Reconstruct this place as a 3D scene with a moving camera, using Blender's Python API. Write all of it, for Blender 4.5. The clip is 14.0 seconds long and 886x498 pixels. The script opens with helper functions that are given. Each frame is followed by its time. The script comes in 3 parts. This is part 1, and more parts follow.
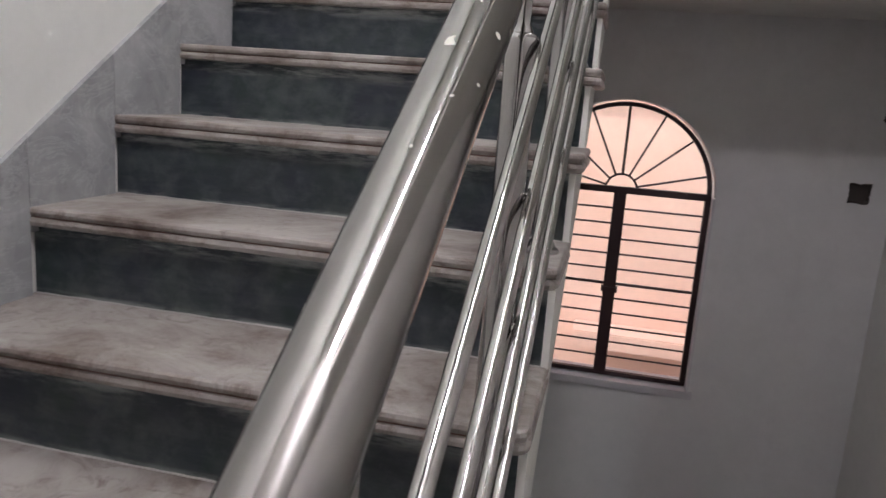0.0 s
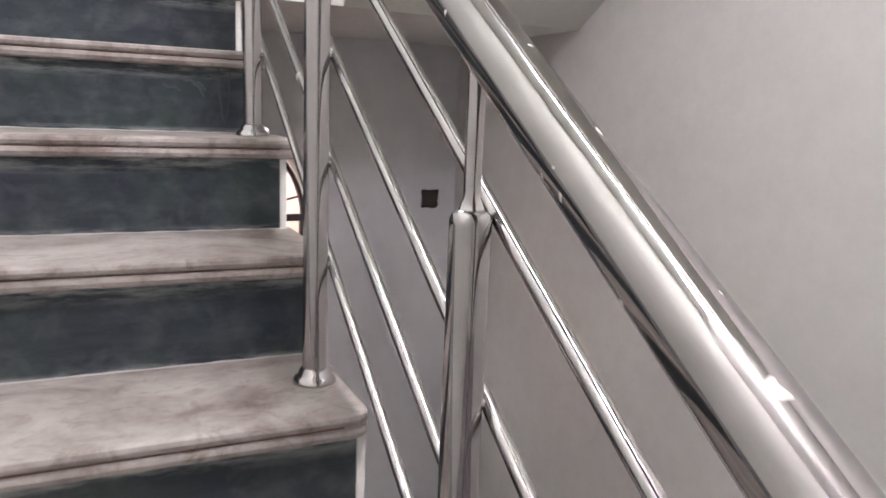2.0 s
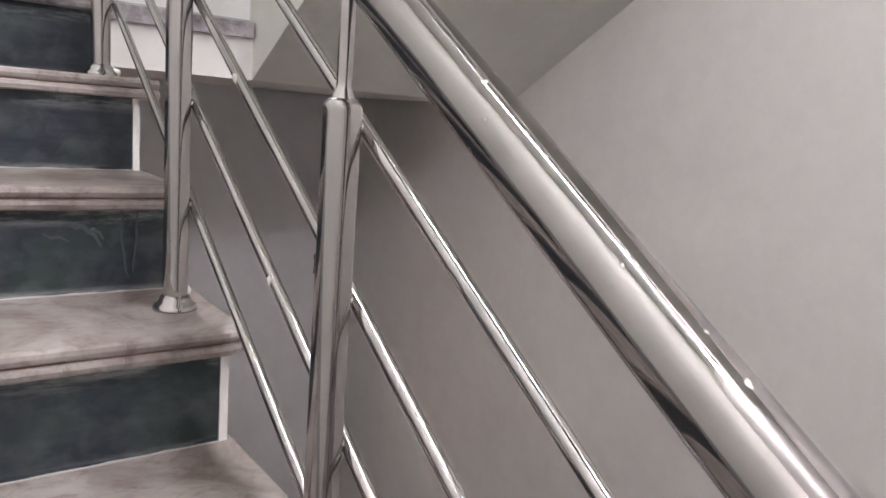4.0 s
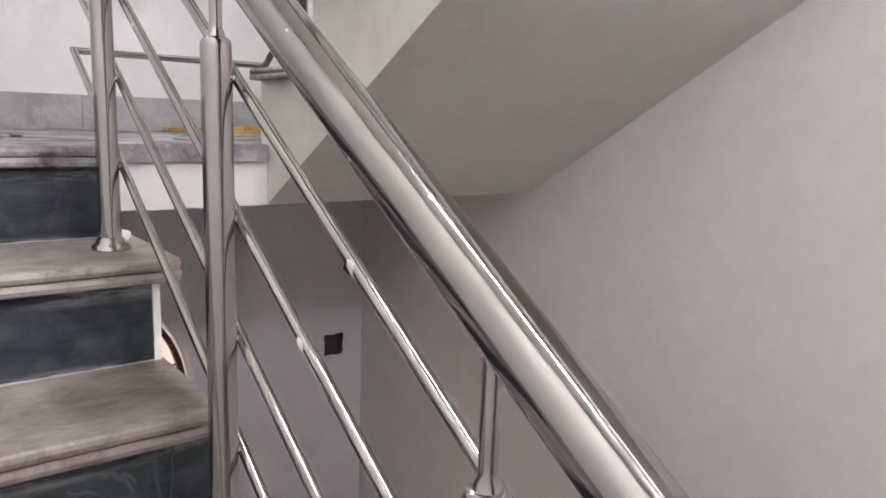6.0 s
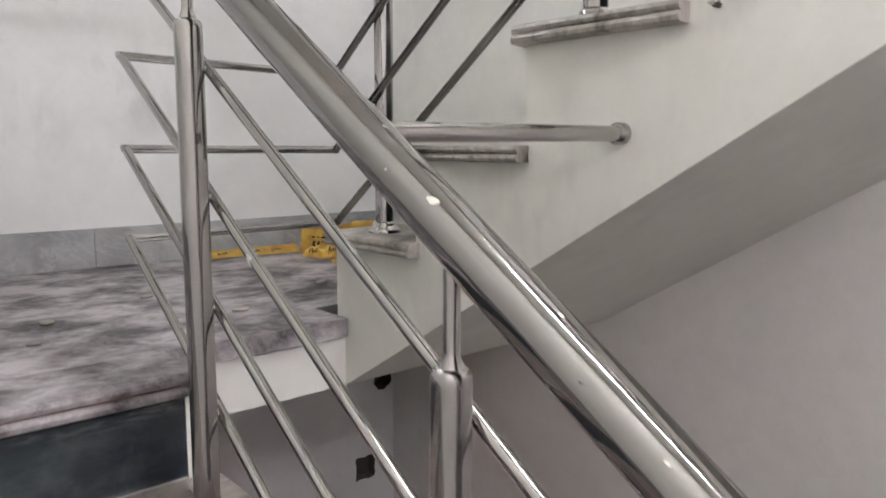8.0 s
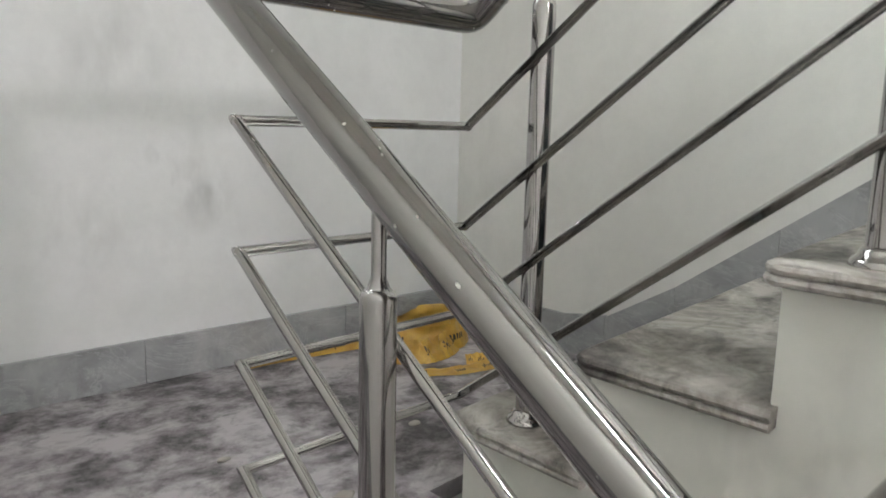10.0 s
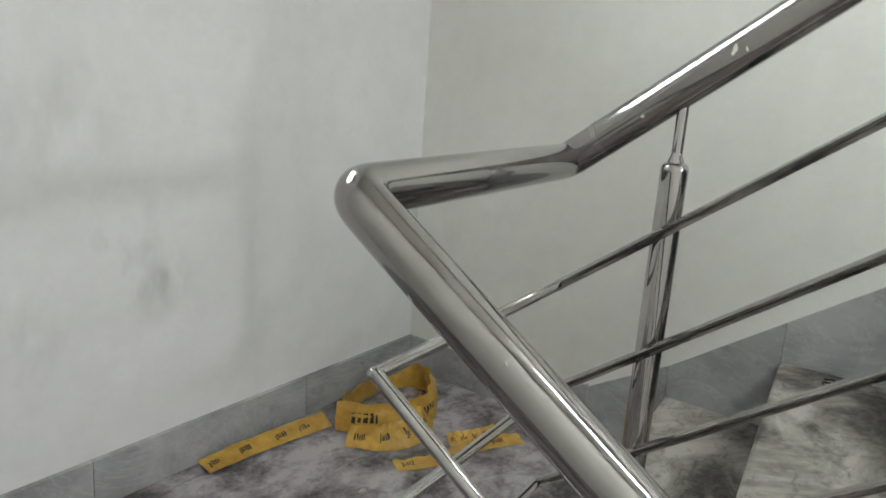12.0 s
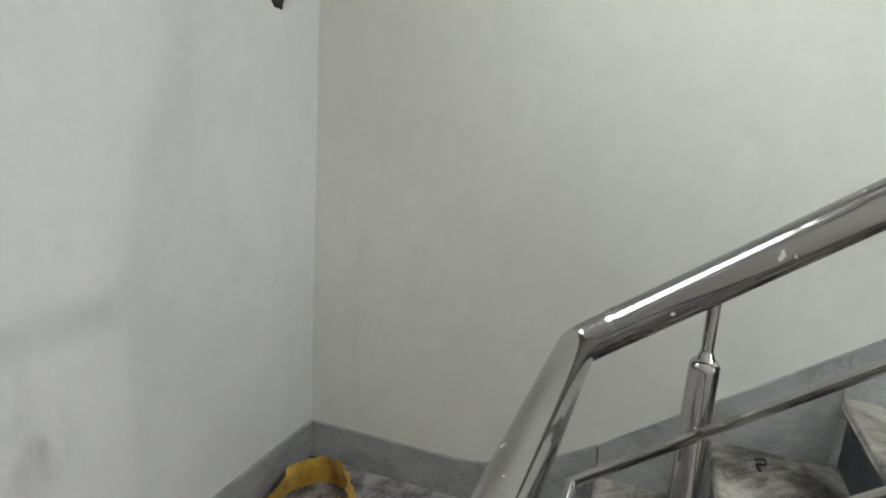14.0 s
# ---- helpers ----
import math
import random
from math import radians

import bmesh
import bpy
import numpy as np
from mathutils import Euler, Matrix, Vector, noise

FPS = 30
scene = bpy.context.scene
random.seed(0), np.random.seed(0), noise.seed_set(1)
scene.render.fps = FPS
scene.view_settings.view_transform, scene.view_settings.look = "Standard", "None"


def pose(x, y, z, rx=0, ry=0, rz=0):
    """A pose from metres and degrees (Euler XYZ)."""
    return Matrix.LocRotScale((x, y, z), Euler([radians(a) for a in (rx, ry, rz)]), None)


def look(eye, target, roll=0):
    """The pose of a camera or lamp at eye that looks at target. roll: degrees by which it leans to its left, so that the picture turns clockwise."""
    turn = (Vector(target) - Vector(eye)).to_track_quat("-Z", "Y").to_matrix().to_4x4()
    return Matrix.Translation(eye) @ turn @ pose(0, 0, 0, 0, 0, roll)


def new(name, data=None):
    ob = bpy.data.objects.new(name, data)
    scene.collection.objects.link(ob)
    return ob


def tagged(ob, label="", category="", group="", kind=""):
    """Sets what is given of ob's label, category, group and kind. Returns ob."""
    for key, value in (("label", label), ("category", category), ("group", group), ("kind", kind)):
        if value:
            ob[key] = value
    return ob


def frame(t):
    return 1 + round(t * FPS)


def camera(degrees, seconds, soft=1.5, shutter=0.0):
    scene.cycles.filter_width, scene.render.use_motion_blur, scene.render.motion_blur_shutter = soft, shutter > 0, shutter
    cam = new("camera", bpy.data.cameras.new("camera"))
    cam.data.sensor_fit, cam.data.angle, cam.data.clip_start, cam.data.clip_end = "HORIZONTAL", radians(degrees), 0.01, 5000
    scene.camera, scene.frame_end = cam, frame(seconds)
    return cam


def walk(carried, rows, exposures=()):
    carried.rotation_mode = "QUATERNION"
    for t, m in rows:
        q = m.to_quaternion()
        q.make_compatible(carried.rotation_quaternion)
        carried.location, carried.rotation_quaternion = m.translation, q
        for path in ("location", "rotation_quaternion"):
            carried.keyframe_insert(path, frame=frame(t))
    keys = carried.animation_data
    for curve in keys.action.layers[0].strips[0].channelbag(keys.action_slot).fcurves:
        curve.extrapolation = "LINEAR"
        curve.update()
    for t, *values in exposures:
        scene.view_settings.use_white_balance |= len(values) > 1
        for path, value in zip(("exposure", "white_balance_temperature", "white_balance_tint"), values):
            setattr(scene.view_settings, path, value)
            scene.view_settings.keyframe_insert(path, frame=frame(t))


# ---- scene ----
# ---------------------------------------------------------------- camera
cam = camera(62.2, 14.0, soft=1.5, shutter=0.3)
PATH = [
    (0, pose(0.060, 0.077, 1.129, 78.68, -4.15, 13.38)),
    (0.5, pose(-0.037, 0.122, 1.158, 78.70, -3.57, 6.25)),
    (1, pose(-0.129, 0.181, 1.217, 77.00, -3.98, -1.33)),
    (1.5, pose(-0.184, 0.223, 1.238, 79.04, -1.94, -9.27)),
    (2, pose(-0.333, 0.348, 1.288, 79.46, -2.30, -24.55)),
    (4.5, pose(-0.400, 0.829, 1.604, 79.73, -4.72, -36.94)),
    (5, pose(-0.411, 0.881, 1.651, 79.60, -4.42, -38.30)),
    (5.5, pose(-0.377, 1.001, 1.710, 80.32, -2.87, -40.01)),
    (6, pose(-0.391, 1.035, 1.820, 80.09, -1.90, -38.18)),
    (6.5, pose(-0.424, 1.141, 1.842, 81.73, -2.38, -39.67)),
    (7, pose(-0.459, 1.257, 1.956, 80.14, -1.55, -40.43)),
    (7.5, pose(-0.483, 1.319, 2.031, 82.51, -1.04, -40.28)),
    (8, pose(-0.462, 1.457, 2.091, 82.30, -0.22, -41.90)),
    (8.5, pose(-0.459, 1.545, 2.194, 82.03, -1.55, -39.39)),
    (8.7, pose(-0.481, 1.587, 2.198, 83.21, -2.22, -38.79)),
    (11, pose(-0.469, 2.063, 2.572, 78.49, -1.19, -45.86)),
    (11.5, pose(-0.500, 2.171, 2.593, 79.08, -2.66, -48.41)),
    (12, pose(-0.542, 2.316, 2.704, 76.44, -4.01, -54.26)),
    (12.5, pose(-0.569, 2.368, 2.771, 77.29, -3.74, -58.47)),
    (13, pose(-0.542, 2.492, 2.822, 74.78, -3.01, -62.67)),
    (13.5, pose(-0.494, 2.561, 2.940, 73.11, -4.00, -66.90)),
    (14, pose(-0.461, 2.638, 2.945, 75.11, -3.73, -68.21)),
]
walk(cam, PATH, exposures=[(0, -0.1, 6300, 13), (0.5, 0.15, 6300, 13), (0.9, 0.85, 6300, 13), (1.5, 0.95, 6300, 14), (2.2, 0.6, 6350, 15), (5.0, 0.45, 6400, 16), (6.0, 0.43, 6400, 16), (7.0, 0.36, 6420, 16), (7.5, 0.24, 6440, 15), (8.7, -0.05, 6500, 14), (11.0, -0.12, 6370, 5), (14, -0.3, 6370, 5)])

# ---------------------------------------------------------------- plan
RISE, GO = 0.175, 0.251          # one step up and along
LEFT, RIGHT = -1.03, 1.273       # faces of the side walls
FRONT, BACK = 3.683, -2.6        # faces of the end walls
LAND = 10 * RISE                 # height of the half landing
WELL0, WELL1 = -0.010, 0.376     # the open well between the flights
EDGE, SLAB = 2.69, 1.605         # landing edge in the well, landing underside
PITCH = RISE / GO
TOP = 5.40                       # ceiling of the storey above

# ---------------------------------------------------------------- light
world = bpy.data.worlds.new("world")
scene.world = world
world.use_nodes = True
wn = world.node_tree.nodes
sky = wn.new("ShaderNodeTexSky")
sky.sky_type, sky.sun_disc = 'NISHITA', False
sky.sun_elevation, sky.sun_rotation = radians(33), radians(244)
world.node_tree.links.new(sky.outputs[0], wn["Background"].inputs[0])
wn["Background"].inputs[1].default_value = 0.15

sun = new("sun", bpy.data.lights.new("sun", 'SUN'))
sun.data.energy, sun.data.angle, sun.data.color = 3.3, radians(0.5), (1.0, 0.94, 0.86)
sun.matrix_world = look((0, 0, 0), (0.85, 0.42, -0.62))

BULB = Vector((0.02, 0.40, 3.0))
BULB_R, BULB_POWER, TUBE_POWER = 0.095, 58, 108       # watts of light
HAZE = 12.5                      # brightness of the glowing sky backdrop added beyond the houses
# place of the added tube, set to balance the landing walls
TUBE = Vector((0.35, 1.05, 4.35))
# ---------------------------------------------------------------- materials
def material(name, rough=0.6, metal=0.0):
    m = bpy.data.materials.new(name)
    m.use_nodes = True
    b = m.node_tree.nodes["Principled BSDF"]
    b.inputs["Roughness"].default_value, b.inputs["Metallic"].default_value = rough, metal
    return m, m.node_tree.nodes, m.node_tree.links, b


def noise_tex(n, l, scale, detail=6, rough=0.6, stretch=(1, 1, 1), offset=None, distort=0.0):
    co = n.new("ShaderNodeNewGeometry")
    mp = n.new("ShaderNodeMapping")
    mp.inputs["Scale"].default_value = stretch
    l.new(co.outputs["Position"], mp.inputs["Vector"])
    if offset is not None:
        l.new(offset, mp.inputs["Location"])
    t = n.new("ShaderNodeTexNoise")
    t.inputs["Scale"].default_value, t.inputs["Detail"].default_value = scale, detail
    t.inputs["Roughness"].default_value, t.inputs["Distortion"].default_value = rough, distort
    l.new(mp.outputs[0], t.inputs["Vector"])
    return t.outputs["Fac"]


def ramp(n, l, fac, stops):
    r = n.new("ShaderNodeValToRGB")
    e = r.color_ramp.elements
    while len(e) < len(stops):
        e.new(0.5)
    for i, (p, c) in enumerate(stops):
        e[i].position, e[i].color = p, (*c, 1) if len(c) == 3 else (c[0],) * 3 + (1,)
    l.new(fac, r.inputs[0])
    return r.outputs[0]


def mix(n, l, fac, a, b, mode='MIX'):
    x = n.new("ShaderNodeMix")
    x.data_type, x.blend_type = 'RGBA', mode
    for v, s in ((fac, x.inputs[0]), (a, x.inputs[6]), (b, x.inputs[7])):
        if isinstance(v, (int, float)):
            s.default_value = v
        elif isinstance(v, tuple):
            s.default_value = (*v, 1)
        else:
            l.new(v, s)
    return x.outputs[2]


def bump(n, l, b, height, strength, distance=0.004):
    x = n.new("ShaderNodeBump")
    x.inputs["Strength"].default_value, x.inputs["Distance"].default_value = strength, distance
    l.new(height, x.inputs["Height"])
    l.new(x.outputs[0], b.inputs["Normal"])


def per_object(n, l):
    oi = n.new("ShaderNodeObjectInfo")
    mul = n.new("ShaderNodeMath")
    mul.operation = 'MULTIPLY'
    mul.inputs[1].default_value = 37.0
    l.new(oi.outputs["Random"], mul.inputs[0])
    return mul.outputs[0]


def paint(name, base, dark, rough=0.62, stains=()):
    m, n, l, b = material(name, rough)
    big = noise_tex(n, l, 1.3, 4, 0.55)
    col = ramp(n, l, big, [(0.3, dark), (0.62, base)])
    smear = noise_tex(n, l, 3.5, 7, 0.65, (1, 1, 0.22))
    col = mix(n, l, ramp(n, l, smear, [(0.60, (0,)), (0.82, (0.35,))]), col, tuple(c * 0.72 for c in base))
    for place, size, strength in stains:
        co = n.new("ShaderNodeNewGeometry")
        far = n.new("ShaderNodeVectorMath")
        far.operation = 'DISTANCE'
        far.inputs[1].default_value = place
        l.new(co.outputs["Position"], far.inputs[0])
        near_by = ramp(n, l, far.outputs["Value"], [(size * 0.2, (strength,)), (size, (0,))])
        blot = ramp(n, l, noise_tex(n, l, 11, 3, 0.55, (1, 1, 0.5)), [(0.45, (0,)), (0.72, (1,))])
        col = mix(n, l, mix(n, l, 1.0, near_by, blot, 'MULTIPLY'), col, (0.20, 0.19, 0.18))
    fleck = noise_tex(n, l, 14, 6, 0.75)
    col = mix(n, l, ramp(n, l, fleck, [(0.35, (0.28,)), (0.6, (0,))]), col, tuple(c * 0.80 for c in base))
    l.new(col, b.inputs["Base Color"])
    grain = noise_tex(n, l, 90, 4, 0.7)
    bump(n, l, b, grain, 0.16, 0.003)
    return m


M_WALL = paint("wall_paint", (0.79, 0.782, 0.745), (0.725, 0.717, 0.68))
M_WALL_END = paint("stained_wall_paint", (0.80, 0.795, 0.79), (0.71, 0.705, 0.70), 0.62, [((0.25, 3.683, 2.32), 0.16, 0.42), ((0.36, 3.683, 2.22), 0.11, 0.5), ((0.15, 3.683, 2.55), 0.2, 0.25), ((0.05, 3.683, 2.15), 0.22, 0.25), ((1.15, 3.683, 1.05), 0.3, 0.2)])
M_FLANK = paint("dirty_white_plaster", (0.77, 0.77, 0.715), (0.69, 0.69, 0.625), 0.75, [((0.376, 1.915, 2.29), 0.12, 0.55), ((0.376, 2.20, 2.06), 0.16, 0.30), ((0.376, 2.05, 1.98), 0.30, 0.22), ((0.376, 2.45, 1.80), 0.22, 0.25), ((0.376, 1.78, 2.42), 0.20, 0.3)])
M_WHITE = paint("white_plaster", (0.80, 0.792, 0.75), (0.72, 0.712, 0.67), 0.75)


def marble_floor(name, pale, mid, dark, low, high, swirl=1.0):
    """Dusty, unpolished marble with smeared cement stains."""
    m, n, l, b = material(name, 0.5)
    off = per_object(n, l)
    cloud = noise_tex(n, l, 4.2 + 3.6 * (1 - swirl), 8, 0.66, (1, 1.2, 1.0), off, 0.8 * swirl)
    col = ramp(n, l, cloud, [(low, dark), ((low + high) / 2, mid), (high, pale)])
    streak = noise_tex(n, l, 13, 9, 0.68, (1, 1.4, 1), off, 1.6 * swirl)
    col = mix(n, l, ramp(n, l, streak, [(0.52, (0,)), (0.68, (0.78,))]), col, dark)
    dust = noise_tex(n, l, 45, 6, 0.75, (1, 1, 1), off)
    col = mix(n, l, ramp(n, l, dust, [(0.45, (0,)), (0.75, (0.35,))]), col, pale)
    l.new(col, b.inputs["Base Color"])
    l.new(ramp(n, l, streak, [(0.3, (0.62,)), (0.7, (0.42,))]), b.inputs["Roughness"])
    bump(n, l, b, dust, 0.25, 0.002)
    return m


M_TREAD = marble_floor("dusty_white_marble", (0.37, 0.338, 0.315), (0.26, 0.225, 0.205), (0.12, 0.085, 0.07), 0.33, 0.60)
M_TREAD_UP = marble_floor("dirty_marble", (0.47, 0.44, 0.41), (0.26, 0.24, 0.21), (0.05, 0.043, 0.038), 0.41, 0.62)
M_LAND = marble_floor("stained_landing_marble", (0.45, 0.42, 0.435), (0.25, 0.225, 0.235), (0.05, 0.042, 0.045), 0.40, 0.60, 0.25)

M_RISER, n, l, b = material("dark_green_marble", 0.32)
off = per_object(n, l)
tone = noise_tex(n, l, 5.5, 8, 0.72, (1, 1, 0.8), off)
col = ramp(n, l, tone, [(0.38, (0.017, 0.021, 0.038)), (0.52, (0.019, 0.028, 0.036)), (0.66, (0.018, 0.036, 0.031))])
cloud = noise_tex(n, l, 17, 6, 0.62, (1, 1, 1.2), off, 0.3)
col = mix(n, l, ramp(n, l, cloud, [(0.46, (0,)), (0.68, (0.8,))]), col, (0.066, 0.082, 0.082))
dab = n.new("ShaderNodeTexVoronoi")
dab.feature, dab.inputs["Scale"].default_value = 'SMOOTH_F1', 19
geo = n.new("ShaderNodeNewGeometry")
l.new(geo.outputs["Position"], dab.inputs["Vector"])
col = mix(n, l, ramp(n, l, dab.outputs["Distance"], [(0.14, (0.35,)), (0.36, (0,))]), col, (0.07, 0.085, 0.082))
haze = noise_tex(n, l, 6.5, 8, 0.72, (1, 1, 1.3), off)
col = mix(n, l, ramp(n, l, haze, [(0.5, (0,)), (0.8, (0.14,))]), col, (0.13, 0.135, 0.16))
# dried cement left along the upper and lower edges of the slab
loc = n.new("ShaderNodeTexCoord")
sep = n.new("ShaderNodeSeparateXYZ")
l.new(loc.outputs["Object"], sep.inputs[0])
scrape = noise_tex(n, l, 9, 7, 0.7, (0.6, 1, 4.0), off)
mask = ramp(n, l, scrape, [(0.46, (0,)), (0.60, (0.9,))])
edge = ramp(n, l, sep.outputs["Z"], [(0.0, (0.9,)), (0.012, (0.05,)), (0.105, (0.04,)), (0.132, (1,))])
col = mix(n, l, mix(n, l, 1.0, mask, edge, 'MULTIPLY'), col, (0.33, 0.35, 0.34))
l.new(col, b.inputs["Base Color"])
b.inputs["Roughness"].default_value = 0.3

M_SKIRT, n, l, b = material("grey_marble", 0.42)
off = per_object(n, l)
cloud = noise_tex(n, l, 5, 8, 0.6, (1, 1, 1.5), off, 1.0)
col = ramp(n, l, cloud, [(0.3, (0.24, 0.24, 0.243)), (0.65, (0.39, 0.39, 0.395))])
vein = noise_tex(n, l, 3.0, 9, 0.7, (1, 1, 2), off, 2.2)
col = mix(n, l, ramp(n, l, vein, [(0.48, (0,)), (0.5, (0.4,)), (0.52, (0,))]), col, (0.55, 0.55, 0.56))
smear = noise_tex(n, l, 8, 7, 0.7, (1, 1, 0.35), off)
col = mix(n, l, ramp(n, l, smear, [(0.52, (0,)), (0.75, (0.6,))]), col, (0.52, 0.51, 0.50))
grime = noise_tex(n, l, 12, 6, 0.7, (1, 1, 1), off)
col = mix(n, l, ramp(n, l, grime, [(0.58, (0,)), (0.75, (0.5,))]), col, (0.13, 0.125, 0.12))
l.new(col, b.inputs["Base Color"])
bump(n, l, b, grime, 0.1, 0.002)

M_MORTAR = paint("joint_mortar", (0.62, 0.60, 0.57), (0.4, 0.38, 0.36), 0.85)

M_GLUE = paint("red_brown_glue", (0.17, 0.085, 0.065), (0.09, 0.05, 0.04), 0.8)

M_STEEL, n, l, b = material("polished_steel", 0.13, 1.0)
b.inputs["Base Color"].default_value = (0.43, 0.415, 0.405, 1)
smudge = noise_tex(n, l, 16, 6, 0.7)
l.new(ramp(n, l, smudge, [(0.35, (0.03,)), (0.75, (0.10,))]), b.inputs["Roughness"])
scratch = noise_tex(n, l, 30, 3, 0.6, (2, 2, 40))
bump(n, l, b, scratch, 0.008, 0.0006)

# the same steel, spattered with dried drops of paint
M_RAIL, n, l, b = material("spattered_steel", 0.13, 1.0)
smudge = noise_tex(n, l, 16, 6, 0.7)
drops = ramp(n, l, noise_tex(n, l, 85, 1, 0.5, (1, 0.75, 0.75)), [(0.755, (0,)), (0.772, (1,))])
l.new(mix(n, l, drops, (0.335, 0.32, 0.312), (0.72, 0.70, 0.62)), b.inputs["Base Color"])
l.new(mix(n, l, drops, ramp(n, l, smudge, [(0.35, (0.03,)), (0.75, (0.10,))]), (0.6, 0.6, 0.6)), b.inputs["Roughness"])
inv = n.new("ShaderNodeMath")
inv.operation = 'SUBTRACT'
inv.inputs[0].default_value = 1.0
l.new(drops, inv.inputs[1])
l.new(inv.outputs[0], b.inputs["Metallic"])
scratch = noise_tex(n, l, 30, 3, 0.6, (2, 26, 26))
bump(n, l, b, scratch, 0.008, 0.0006)



def two_lobes(m, wide, share):
    """Sharp reflections with a sheen drawn out along the tube by the polishing rings."""
    n, l = m.node_tree.nodes, m.node_tree.links
    first = n["Principled BSDF"]
    second = n.new("ShaderNodeBsdfPrincipled")
    for key in ("Base Color", "Metallic", "Normal"):
        if first.inputs[key].is_linked:
            l.new(first.inputs[key].links[0].from_socket, second.inputs[key])
        elif key != "Normal":
            second.inputs[key].default_value = first.inputs[key].default_value
    second.inputs["Roughness"].default_value = wide
    second.inputs["Anisotropic"].default_value = 0.95
    along = n.new("ShaderNodeTangent")
    along.direction_type, along.uv_map = 'UV_MAP', "UVMap"
    l.new(along.outputs[0], second.inputs["Tangent"])
    both = n.new("ShaderNodeMixShader")
    both.inputs[0].default_value = share
    l.new(first.outputs[0], both.inputs[1])
    l.new(second.outputs[0], both.inputs[2])
    l.new(both.outputs[0], n["Material Output"].inputs["Surface"])


two_lobes(M_STEEL, 0.18, 0.14)
two_lobes(M_RAIL, 0.18, 0.14)

M_DARK = paint("dark_cavity", (0.13, 0.11, 0.095), (0.06, 0.05, 0.045), 0.95)
M_IRON = paint("brown_painted_iron", (0.045, 0.022, 0.024), (0.03, 0.015, 0.016), 0.45)
M_SILL = paint("white_marble_lining", (0.72, 0.70, 0.72), (0.6, 0.58, 0.6), 0.4)
M_PINK = paint("salmon_plaster", (0.80, 0.56, 0.475), (0.77, 0.50, 0.405), 0.9)
M_ROUGH = paint("bare_cement", (0.46, 0.43, 0.38), (0.20, 0.18, 0.16), 0.95)
M_GROUND = paint("dusty_ground", (0.30, 0.27, 0.23), (0.22, 0.2, 0.17), 0.95)

M_TAPE, n, l, b = material("yellow_plastic", 0.34)
crease = noise_tex(n, l, 22, 6, 0.65)
l.new(ramp(n, l, crease, [(0.3, (0.38, 0.205, 0.03)), (0.65, (0.60, 0.37, 0.065))]), b.inputs["Base Color"])
b.inputs["Subsurface Weight"].default_value = 0.1
b.inputs["Subsurface Radius"].default_value = (0.02, 0.012, 0.004)
bump(n, l, b, crease, 0.5, 0.006)
M_PRINT = paint("black_print", (0.03, 0.025, 0.02), (0.02, 0.018, 0.015), 0.5)


def glowing(name, colour, watts, area):
    m, n, l, b = material(name, 0.3)
    b.inputs["Base Color"].default_value = (0.9, 0.9, 0.88, 1)
    b.inputs["Emission Color"].default_value = (*colour, 1)
    b.inputs["Emission Strength"].default_value = watts / (math.pi * area)
    return m


M_BULB = glowing("bulb_glass", (1.0, 0.935, 1.0), BULB_POWER, 4 * math.pi * BULB_R ** 2)
M_GLOW = glowing("tube_glass", (0.96, 1.0, 0.985), TUBE_POWER, 2 * math.pi * 0.014 * 1.16)
M_PLASTIC = paint("white_plastic", (0.7, 0.7, 0.68), (0.62, 0.62, 0.6), 0.4)
M_WIRE = paint("black_rubber", (0.02, 0.02, 0.02), (0.015, 0.015, 0.015), 0.6)

# ---------------------------------------------------------------- mesh helpers
def mesh_of(name, bm, mat, smooth=False):
    bmesh.ops.recalc_face_normals(bm, faces=bm.faces)
    me = bpy.data.meshes.new(name)
    bm.to_mesh(me)
    bm.free()
    me.materials.append(mat)
    if smooth:
        for p in me.polygons:
            p.use_smooth = True
    return me


def part(name, bm, mat, parent=None, label="", smooth=False):
    ob = new(name, mesh_of(name, bm, mat, smooth))
    ob.parent = parent
    return tagged(ob, label)


def structure(name, bm, mat, label, category):
    return tagged(part(name, bm, mat), label, category, kind="structure")


def box(bm, x0, x1, y0, y1, z0, z1, bevel=0.0):
    r = bmesh.ops.create_cube(bm, size=1, matrix=Matrix.Translation(((x0 + x1) / 2, (y0 + y1) / 2, (z0 + z1) / 2))
                              @ Matrix.Diagonal((x1 - x0, y1 - y0, z1 - z0, 1)))
    if bevel:
        es = {e for v in r["verts"] for e in v.link_edges}
        bmesh.ops.bevel(bm, geom=list(es), offset=bevel, segments=2, affect='EDGES')
    return bm


def prism(bm, outline, shift):
    """A closed solid from a flat outline of points, pushed along a vector."""
    a = [bm.verts.new(p) for p in outline]
    c = [bm.verts.new(Vector(p) + Vector(shift)) for p in outline]
    bm.faces.new(a)
    bm.faces.new(c[::-1])
    for i in range(len(a)):
        j = (i + 1) % len(a)
        bm.faces.new((a[i], c[i], c[j], a[j]))
    return bm


